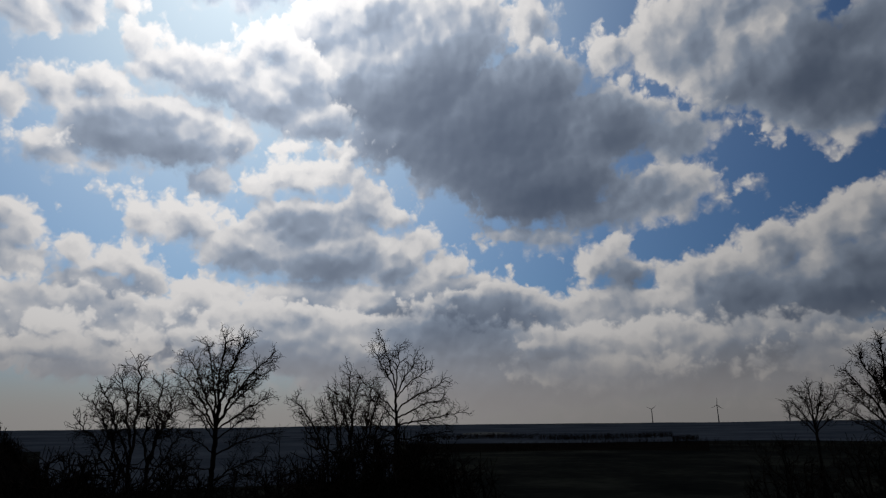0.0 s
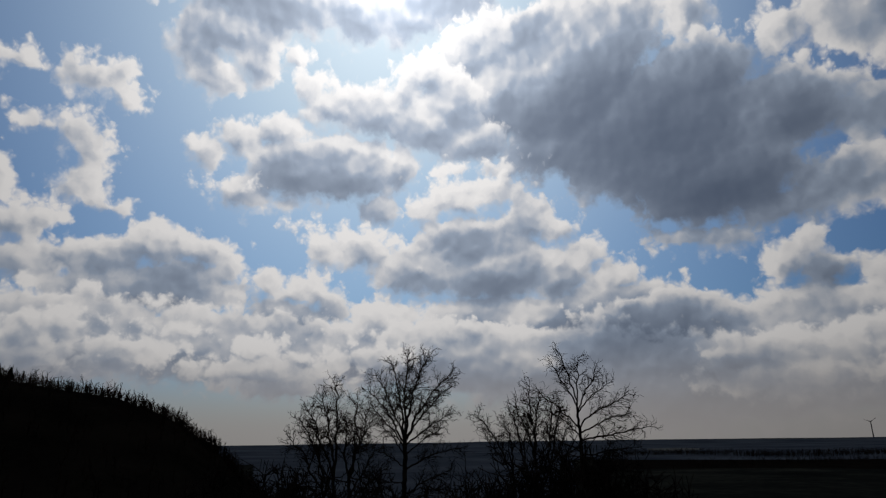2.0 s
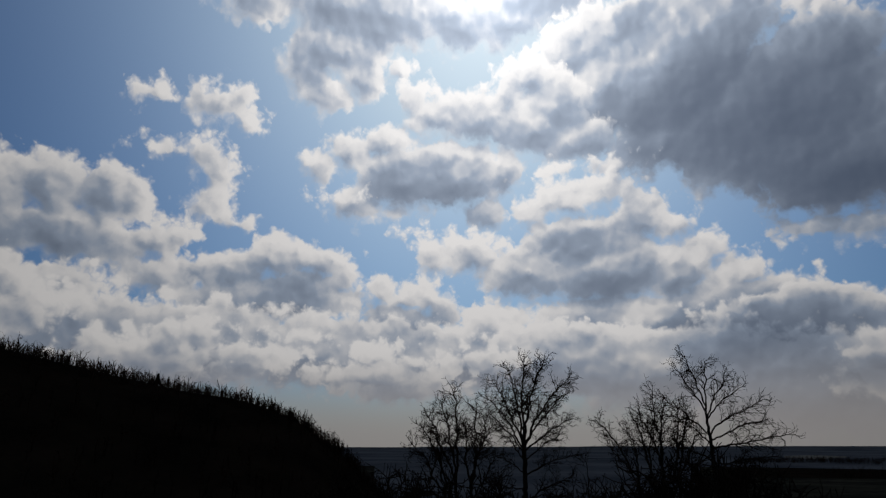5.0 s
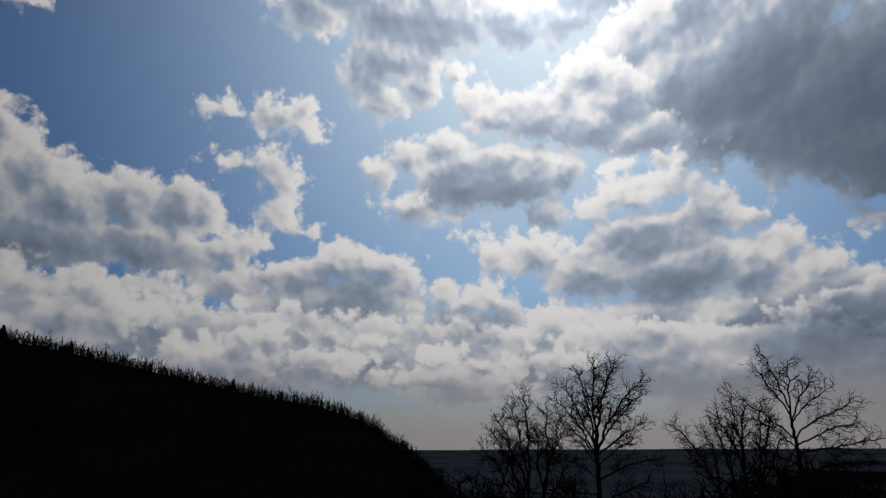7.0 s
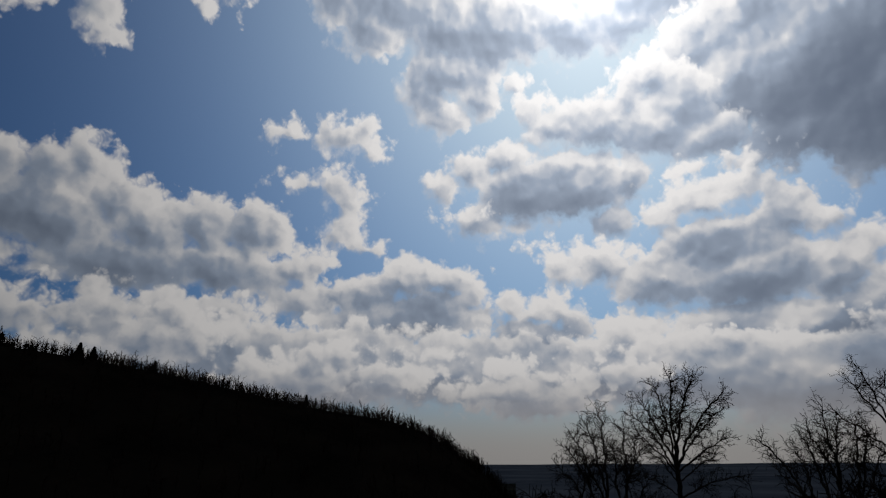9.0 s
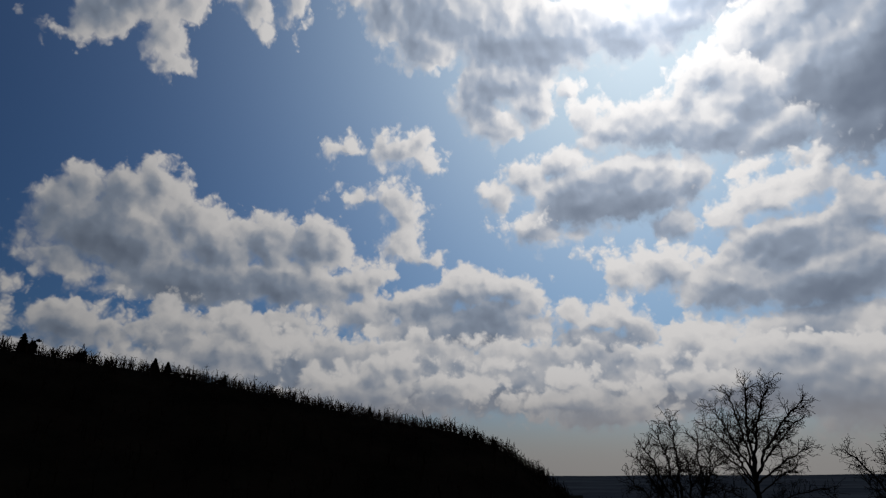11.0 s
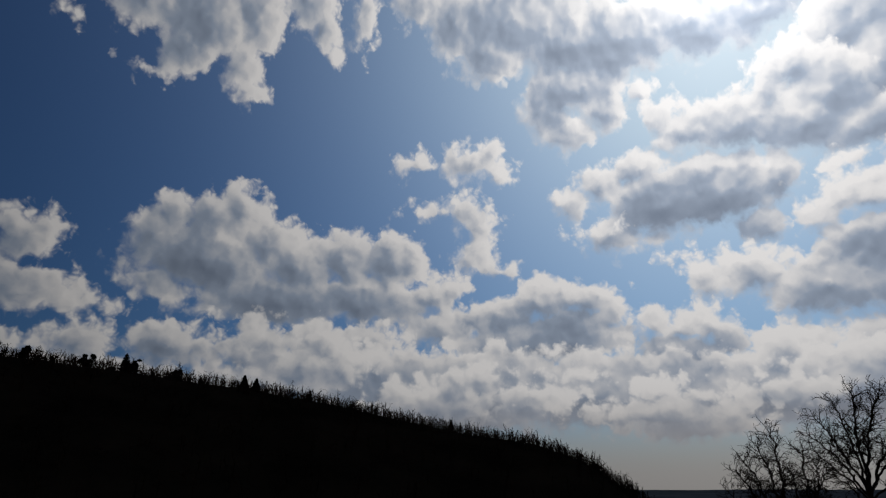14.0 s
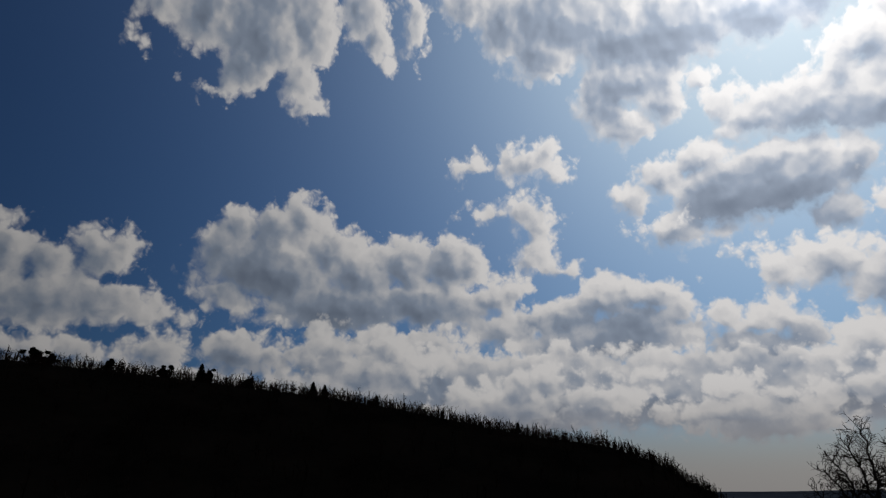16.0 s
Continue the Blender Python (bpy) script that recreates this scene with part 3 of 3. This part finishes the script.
# sizes below: metres right of the trunk, toward the valley, above the eye, and half-widths
NEAR = 22.0
limb_tree("oak_tree", 18.8, NEAR, 3, [(0.0, 0.05, 0.05, [
    (0.05, 0.09, 2.77), (0, 0.83, 2.69), (-0.1, 1.67, 2.18), (0, 1.35, 1.6), (-0.2, 1.75, 0.88), (-0.1, -0.99, 2.1), (-0.2, -1.22, 1.64), (0, -0.32, 2.48),
    (-0.3, -1.17, 1.22), (-0.4, 1.3, 0.34), (-0.5, -0.72, 0.46), (-0.9, 1.8, -0.3), (-1.7, 1.67, -0.95), (-0.9, -0.95, -0.25), (-1.3, -1.17, -1.2), (-2, 1.44, -1.5)])],
    "leafless oak with a rounded crown of dark crooked branches")
limb_tree("thorn_tree", 24.0, 15.5, 8, [
    (-0.05, -0.7, -0.15, [(-0.7, -0.11, 1.32), (-0.75, -0.52, 1.06), (-0.9, -0.82, 0.79)]), (-0.15, -0.9, -0.4, [(-0.9, -0.96, 0.51), (-1.1, -1.21, 0.09), (-1, -0.66, 0.29)]),
    (0.1, -0.8, 0.2, [(-0.8, 0.34, 0.93), (-0.8, 0.62, 0.63), (-0.9, 0.77, 0.53), (-1, 0.06, 0.57), (-1.2, 0.99, -0.1), (-1.3, 0.99, -0.6)])],
    "leafless many-stemmed fruit tree with upright dark shoots", tip=0.0036, stride=0.09, up=0.04, deep=0.3)
limb_tree("maple_tree", 3.2, NEAR - 2, 12, [(0.0, 1.0, -0.15, [
    (1, -0.6, 2.58), (0.9, -0.9, 2.27), (1, 0, 2.34), (0.8, 0.85, 1.68), (0.35, 1.35, 1.25), (-0.05, 1.94, 0.35), (0.15, 1.35, 0.66), (0.35, -1.44, 1.44), (0.1, -1.08, 0.86),
    (0.6, 0.45, 1.88), (-0.4, -1.17, 0.23), (-0.5, 1.53, -0.25), (-1, -1.08, -0.5), (-1, 1.26, -0.9)])],
    "leafless tree with a leading stem and long rising boughs", tip=0.0042, up=0.03)
limb_tree("hazel_tree", 7.4, NEAR - 2, 21, [
    (0.0, -0.6, 0.0, [(-0.6, -0.05, 1.64), (-0.7, 0.18, 1.17), (-0.8, -0.5, 1.05)]), (-0.3, -0.9, -0.7, [(-0.9, -1.8, 0.78), (-0.9, -0.9, 0.62), (-1.1, -1.44, 0.07)]),
    (0.3, -0.8, 0.4, [(-0.8, 0.54, 1.05), (-0.8, 0.85, 0.86), (-1, 1.08, 0.32)]), (-0.1, -0.8, -0.3, [(-0.8, -0.72, 0.86), (-1, -0.27, 0.55), (-1.2, 0.45, 0.16)])],
    "dense leafless hazel thicket with thin upright stems", tip=0.0046, up=0.04)
bare_tree("young_tree", 13.6, NEAR, 31, [(0, 0, -0.6, 0.4, 0.4, 0.9), (0.1, 0, -1.4, 0.8, 0.6, 0.6)],
    "slender leafless young tree among the bushes", 130, -2.2, tip=0.0058, up=0.3)
limb_tree("ash_tree", -34.6, 42.0, 41, [(0.0, -0.6, 0.1, [
    (-0.6, 0.1, 3.9), (-0.6, 1.0, 3.8), (-0.7, 2.0, 3.3), (-0.6, -0.9, 3.3), (-0.8, -1.7, 2.5), (-0.9, -2.2, 1.6), (-1.2, -2.3, 0.6), (-0.7, 2.6, 2.4),
    (-0.9, 2.9, 1.2), (-0.6, 0.6, 2.8), (-0.6, -0.5, 2.3), (-0.8, 1.5, 2.0), (-1.3, -1.7, -0.3), (-1.3, 2.2, 0.2)])],
    "broad leafless ash tree with a dense twiggy crown", tip=0.0075, stride=0.2, up=0.03, deep=1.2)
limb_tree("apple_tree", -29.7, 42.0, 43, [(0.0, -0.5, 0.0, [
    (-0.5, 0.0, 1.8), (-0.5, 0.65, 1.65), (-0.6, 1.2, 1.15), (-0.5, -0.65, 1.55), (-0.6, -1.15, 1.0), (-0.8, 1.5, 0.45), (-0.8, -1.35, 0.35), (-0.5, 0.3, 1.1)])],
    "small leafless apple tree with a low crown", tip=0.0075, stride=0.17, up=0.03, deep=0.8)


# ---- bushes below the trees ----
def bush(turn, dist, wide, top, seed, low=3.2):
    """A thicket of stems; top is degrees from the level of the eye."""
    rng = np.random.default_rng(seed)
    a = radians(turn)
    at = spot(turn, dist)
    peak = EYE + m_at(dist, top) - at.z
    thing = new("bush")
    thing.matrix_world = Matrix.LocRotScale(at, Euler((0, 0, a)), None)
    tagged(thing, "dense dark leafless bush on the slope below the trees", "bush", "bushes below the trees")
    shapes = [(0, 0, peak * 0.62, wide, wide * 0.7, peak * 0.38), (rng.normal() * 0.4, 0, peak * 0.4, wide * 1.1, wide * 0.7, peak * 0.3)]
    for name, mat, many in (("stem_spray", BARK, 2.0), ("twig_spray", TWIG, 2.8)):
        place, parent, head = grow(rng, shapes, 420, (rng.normal() * 0.2, rng.normal() * 0.2, -0.1), (0, 0, 1), 2.0, 0.3, 0.24, peak * 0.15)
        twigs(rng, place, parent, head, 2, many, 0.45, 0.2)
        r = thickness(place, parent, 0.011)
        v, f = tubes(place, parent, r, range(1, len(place)), 3)
        tagged(mesh_part(name, v, f, mat, thing), kind="stuff")


for i, (turn, dist, wide, top) in enumerate([
        (33.5, 24, 1.5, -1.9), (30.2, 23, 1.5, -1.3), (27.4, 20, 1.5, -2.2), (22.4, 19, 1.4, -2.8), (10.6, 19, 1.6, -2.4), (6.2, 18, 1.6, -1.2),
        (3.6, 18, 1.6, -1.2), (0.8, 19, 1.5, -1.6), (-1.8, 21, 1.3, -3.0), (-26.6, 40, 2.2, -1.4), (-32.0, 38, 2.6, -1.2), (-36.0, 38, 2.8, -0.6), (84.0, 32, 2.2, 0.8), (79.5, 30, 2.0, 0.2),
        (25.2, 15, 1.4, -2.3), (16.8, 20, 1.5, -3.4), (13.2, 21, 1.5, -2.5), (8.6, 17, 1.5, -0.8), (5.0, 17, 1.5, -0.6), (29.0, 16, 1.3, -2.6), (20.5, 25, 1.6, -2.4), (2.2, 20, 1.4, -0.9)]):
    bush(turn, dist, wide, top, 100 + i)


# ---- woods ----
def small_tree(seed, tall, wide):
    rng = np.random.default_rng(seed)
    shapes = [(0, 0, tall * 0.6, wide, wide, tall * 0.4), (0, 0, tall * 0.4, wide * 0.9, wide * 0.9, tall * 0.3)]
    place, parent, head = grow(rng, shapes, 26, (0, 0, -0.6), (0, 0, 1), 5.0, tall * 0.12, tall * 0.10, tall * 0.15)
    twigs(rng, place, parent, head, 3, 0.4, tall * 0.17, 0.6)
    r = thickness(place, parent, 0.07, 2.2, 0.28)
    v, f = tubes(place, parent, r, range(1, len(place)), 3)
    return np.array(v), f


def wood(name, label, kinds, spots, rng):
    """Many small trees of a few kinds joined in one mesh."""
    verts, faces, n = [], [], 0
    for at, size in spots:
        v, f = kinds[rng.integers(len(kinds))]
        w = rng.random() * 2 * math.pi
        c, s = math.cos(w), math.sin(w)
        turned = np.stack([v[:, 0] * c - v[:, 1] * s, v[:, 0] * s + v[:, 1] * c, v[:, 2]], 1) * size + np.array(at)
        verts.append(turned)
        faces += [tuple(i + n for i in face) for face in f]
        n += len(v)
    me = bpy.data.meshes.new(name)
    me.from_pydata(np.concatenate(verts).tolist(), [], faces)
    me.materials.append(FAR_BARK)
    return tagged(new(name, me), label, "woodland", kind="stuff")


rng = np.random.default_rng(5)
kinds = [small_tree(60 + i, 8.6, 1.3 + 0.45 * (i % 4)) for i in range(9)]
spots = []
for _ in range(2300):
    turn = 30.5 + rng.random() * 64
    dist = CREST + rng.normal() * 20 - 12
    spots.append((spot(turn, dist, 2.4), 0.8 + 0.65 * rng.random() ** 1.6 * (0.75 + 0.5 * noise.noise((turn * 0.9, 2.2, 0)))))
for _ in range(500):
    turn = 30.5 + rng.random() * 64
    dist = CREST - 30 - rng.random() * 190
    spots.append((spot(turn, dist, 0.3), 0.6 + 0.5 * rng.random()))
wood("hill_wood", "dark leafless woodland covering the hillside", kinds, spots, rng)
spots = []
for _ in range(1500):
    turn = -21 + rng.random() * 23
    dist = (1560 if turn > -19 else 1250) + 240 * rng.random() ** 2 - 60 * math.sin(turn * 0.4)
    spots.append((spot(turn, dist, 1.0), 1.1 + 0.5 * rng.random()))
for _ in range(700):
    turn = -38 + rng.random() * 34
    dist = 980 + 260 * rng.random() + 90 * math.sin(turn * 0.3)
    spots.append((spot(turn, dist, 1.0), 0.8 + 0.5 * rng.random()))
for _ in range(160):
    turn = 22 + rng.random() * 14
    spots.append((spot(turn, 330 + 150 * rng.random()), 0.9 + 0.5 * rng.random()))
wood("valley_wood", "dark belt of leafless woodland in the valley", kinds, spots, rng)


# ---- trees that stand out on the skyline ----
def conifer(turn, tall, wide, seed, dist=CREST - 6, bulge=False):
    rng = np.random.default_rng(seed)
    thing = new("pine_tree" if bulge else "spruce_tree")
    thing.location = spot(turn, dist, 0.3)
    tagged(thing, "dark evergreen pine with a lumpy crown on the hill crest" if bulge else "dark pointed spruce on the hill crest", "tree", "evergreens on the skyline")
    bm = bmesh.new()
    bmesh.ops.create_cone(bm, cap_ends=True, segments=7, radius1=0.22, radius2=0.06, depth=tall * 0.9, matrix=Matrix.Translation((0, 0, tall * 0.45)))
    me = bpy.data.meshes.new("trunk")
    bm.to_mesh(me)
    me.materials.append(FAR_BARK)
    new("trunk", me).parent = thing
    lumps_at = [np.array((rng.normal() * wide * 0.45, rng.normal() * wide * 0.45, tall * (0.3 + 0.62 * k / 8), wide * (0.62 - 0.04 * k))) for k in range(9)]
    verts, faces = [], []
    for _ in range(1800):
        w = rng.random() * 2 * math.pi
        if bulge:
            s = lumps_at[rng.integers(len(lumps_at))]
            v = rng.normal(size=3)
            v *= rng.random() ** 0.45 / np.linalg.norm(v)
            c = s[:3] + v * np.array((s[3], s[3], s[3] * 0.6))
        else:
            h = rng.random() ** 1.3
            d = wide * ((1 - h) ** 0.8 + 0.04) * (0.75 + 0.25 * math.sin(h * 40 + w * 2)) * rng.random() ** 0.5
            c = np.array((math.cos(w) * d, math.sin(w) * d, tall * (0.12 + 0.88 * h)))
        e, g = rng.normal(size=3), rng.normal(size=3)
        e *= 0.55 / np.linalg.norm(e)
        g *= 0.35 / np.linalg.norm(g)
        n = len(verts)
        verts += [c - e, c + g, c + e, c - g]
        faces.append((n, n + 1, n + 2, n + 3))
    mesh_part("crown", verts, faces, NEEDLE, thing)


for i, (turn, tall, wide, bulge) in enumerate([
        (77.0, 11.5, 4.6, False), (76.2, 9.0, 4.2, True), (89.4, 9.8, 4.6, True), (88.2, 8.6, 4.0, True), (84.0, 7.8, 4.2, True), (67.6, 9.4, 3.6, False),
        (66.6, 8.6, 3.4, False), (79.8, 8.2, 4.2, True), (49.6, 7.0, 2.4, False), (73.0, 7.0, 3.6, True), (31.1, 5.3, 1.6, False), (62.0, 7.0, 1.8, False)]):
    conifer(turn, tall, wide, 300 + i, CREST - 6 if turn > 32 else 250, bulge)


def skyline_tree(turn, tall, wide, seed):
    rng = np.random.default_rng(seed)
    v, f = small_tree(seed, tall, wide)
    thing = mesh_part("skyline_tree", v, f, FAR_BARK)
    thing.location = spot(turn, CREST - 5, 0.3)
    tagged(thing, "single leafless tree with a round crown above the wooded crest", "tree", "trees on the skyline")


for i, (turn, tall, wide) in enumerate([(59.6, 13.0, 3.8), (60.6, 10.0, 2.6), (63.5, 11.0, 2.8), (70.5, 11.0, 2.8), (81.8, 11.0, 3.0), (54.0, 10.0, 2.4), (47.5, 10.0, 2.2), (43.0, 10.0, 2.2)]):
    skyline_tree(turn, tall, wide, 400 + i)


# ---- wind turbines on the far ridge ----
def turbine(turn, dist, tall, spin):
    at = spot(turn, dist)
    thing = new("wind_turbine")
    thing.matrix_world = Matrix.LocRotScale(at, Euler((0, 0, radians(turn))), None)
    tagged(thing, "slender grey wind turbine with three blades on the far ridge", "wind turbine", "wind turbines on the ridge")

    def cone(name, r1, r2, size, m, segments=12):
        bm = bmesh.new()
        bmesh.ops.create_cone(bm, cap_ends=True, segments=segments, radius1=r1, radius2=r2, depth=size, matrix=m)
        me = bpy.data.meshes.new(name)
        bm.to_mesh(me)
        bm.free()
        me.materials.append(METAL)
        ob = new(name, me)
        ob.parent = thing
        return ob

    cone("tower", 3.2, 1.8, tall, Matrix.Translation((0, 0, tall / 2)))
    cone("nacelle", 2.2, 2.0, 9.0, Matrix.Translation((0, -1.5, tall + 1)) @ Matrix.Rotation(radians(90), 4, "X"), 8)
    cone("hub", 1.8, 0.6, 3.5, Matrix.Translation((0, -7.5, tall + 1)) @ Matrix.Rotation(radians(90), 4, "X"))
    for i in range(3):
        turned = Matrix.Translation((0, -7, tall + 1)) @ Matrix.Rotation(radians(spin + 120 * i), 4, "Y") @ Matrix.Translation((0, 0, tall * 0.22)) @ Matrix.Diagonal((1, 0.3, 1, 1))
        cone("blade", 1.9, 0.5, tall * 0.44, turned, 8)


turbine(-17.6, 4380, 82, 55)
turbine(-22.7, 4250, 98, 5)
turbine(-27.8, 4250, 95, 80)


# ---- pale fields far below ----
def field(turn, dist, wide, deep, label):
    verts, faces, nx, ny = [], [], 14, 5
    for j in range(ny + 1):
        for i in range(nx + 1):
            u, v = i / nx - 0.5, j / ny - 0.5
            d = dist + v * deep * (1 + 0.5 * math.cos(u * 5))
            p = spot(turn + math.degrees(u * wide / dist), d)
            verts.append((p.x, p.y, p.z + 1.2))
    for j in range(ny):
        for i in range(nx):
            a = j * (nx + 1) + i
            faces.append((a, a + 1, a + nx + 2, a + nx + 1))
    me = bpy.data.meshes.new("field")
    me.from_pydata(verts, [], faces)
    me.materials.append(PALE)
    tagged(new("field", me), label, "field", kind="structure")


field(-3.6, 2100, 150, 260, "pale winter field in the valley")
field(-12.0, 4250, 700, 130, "pale strip of field under the far ridge")
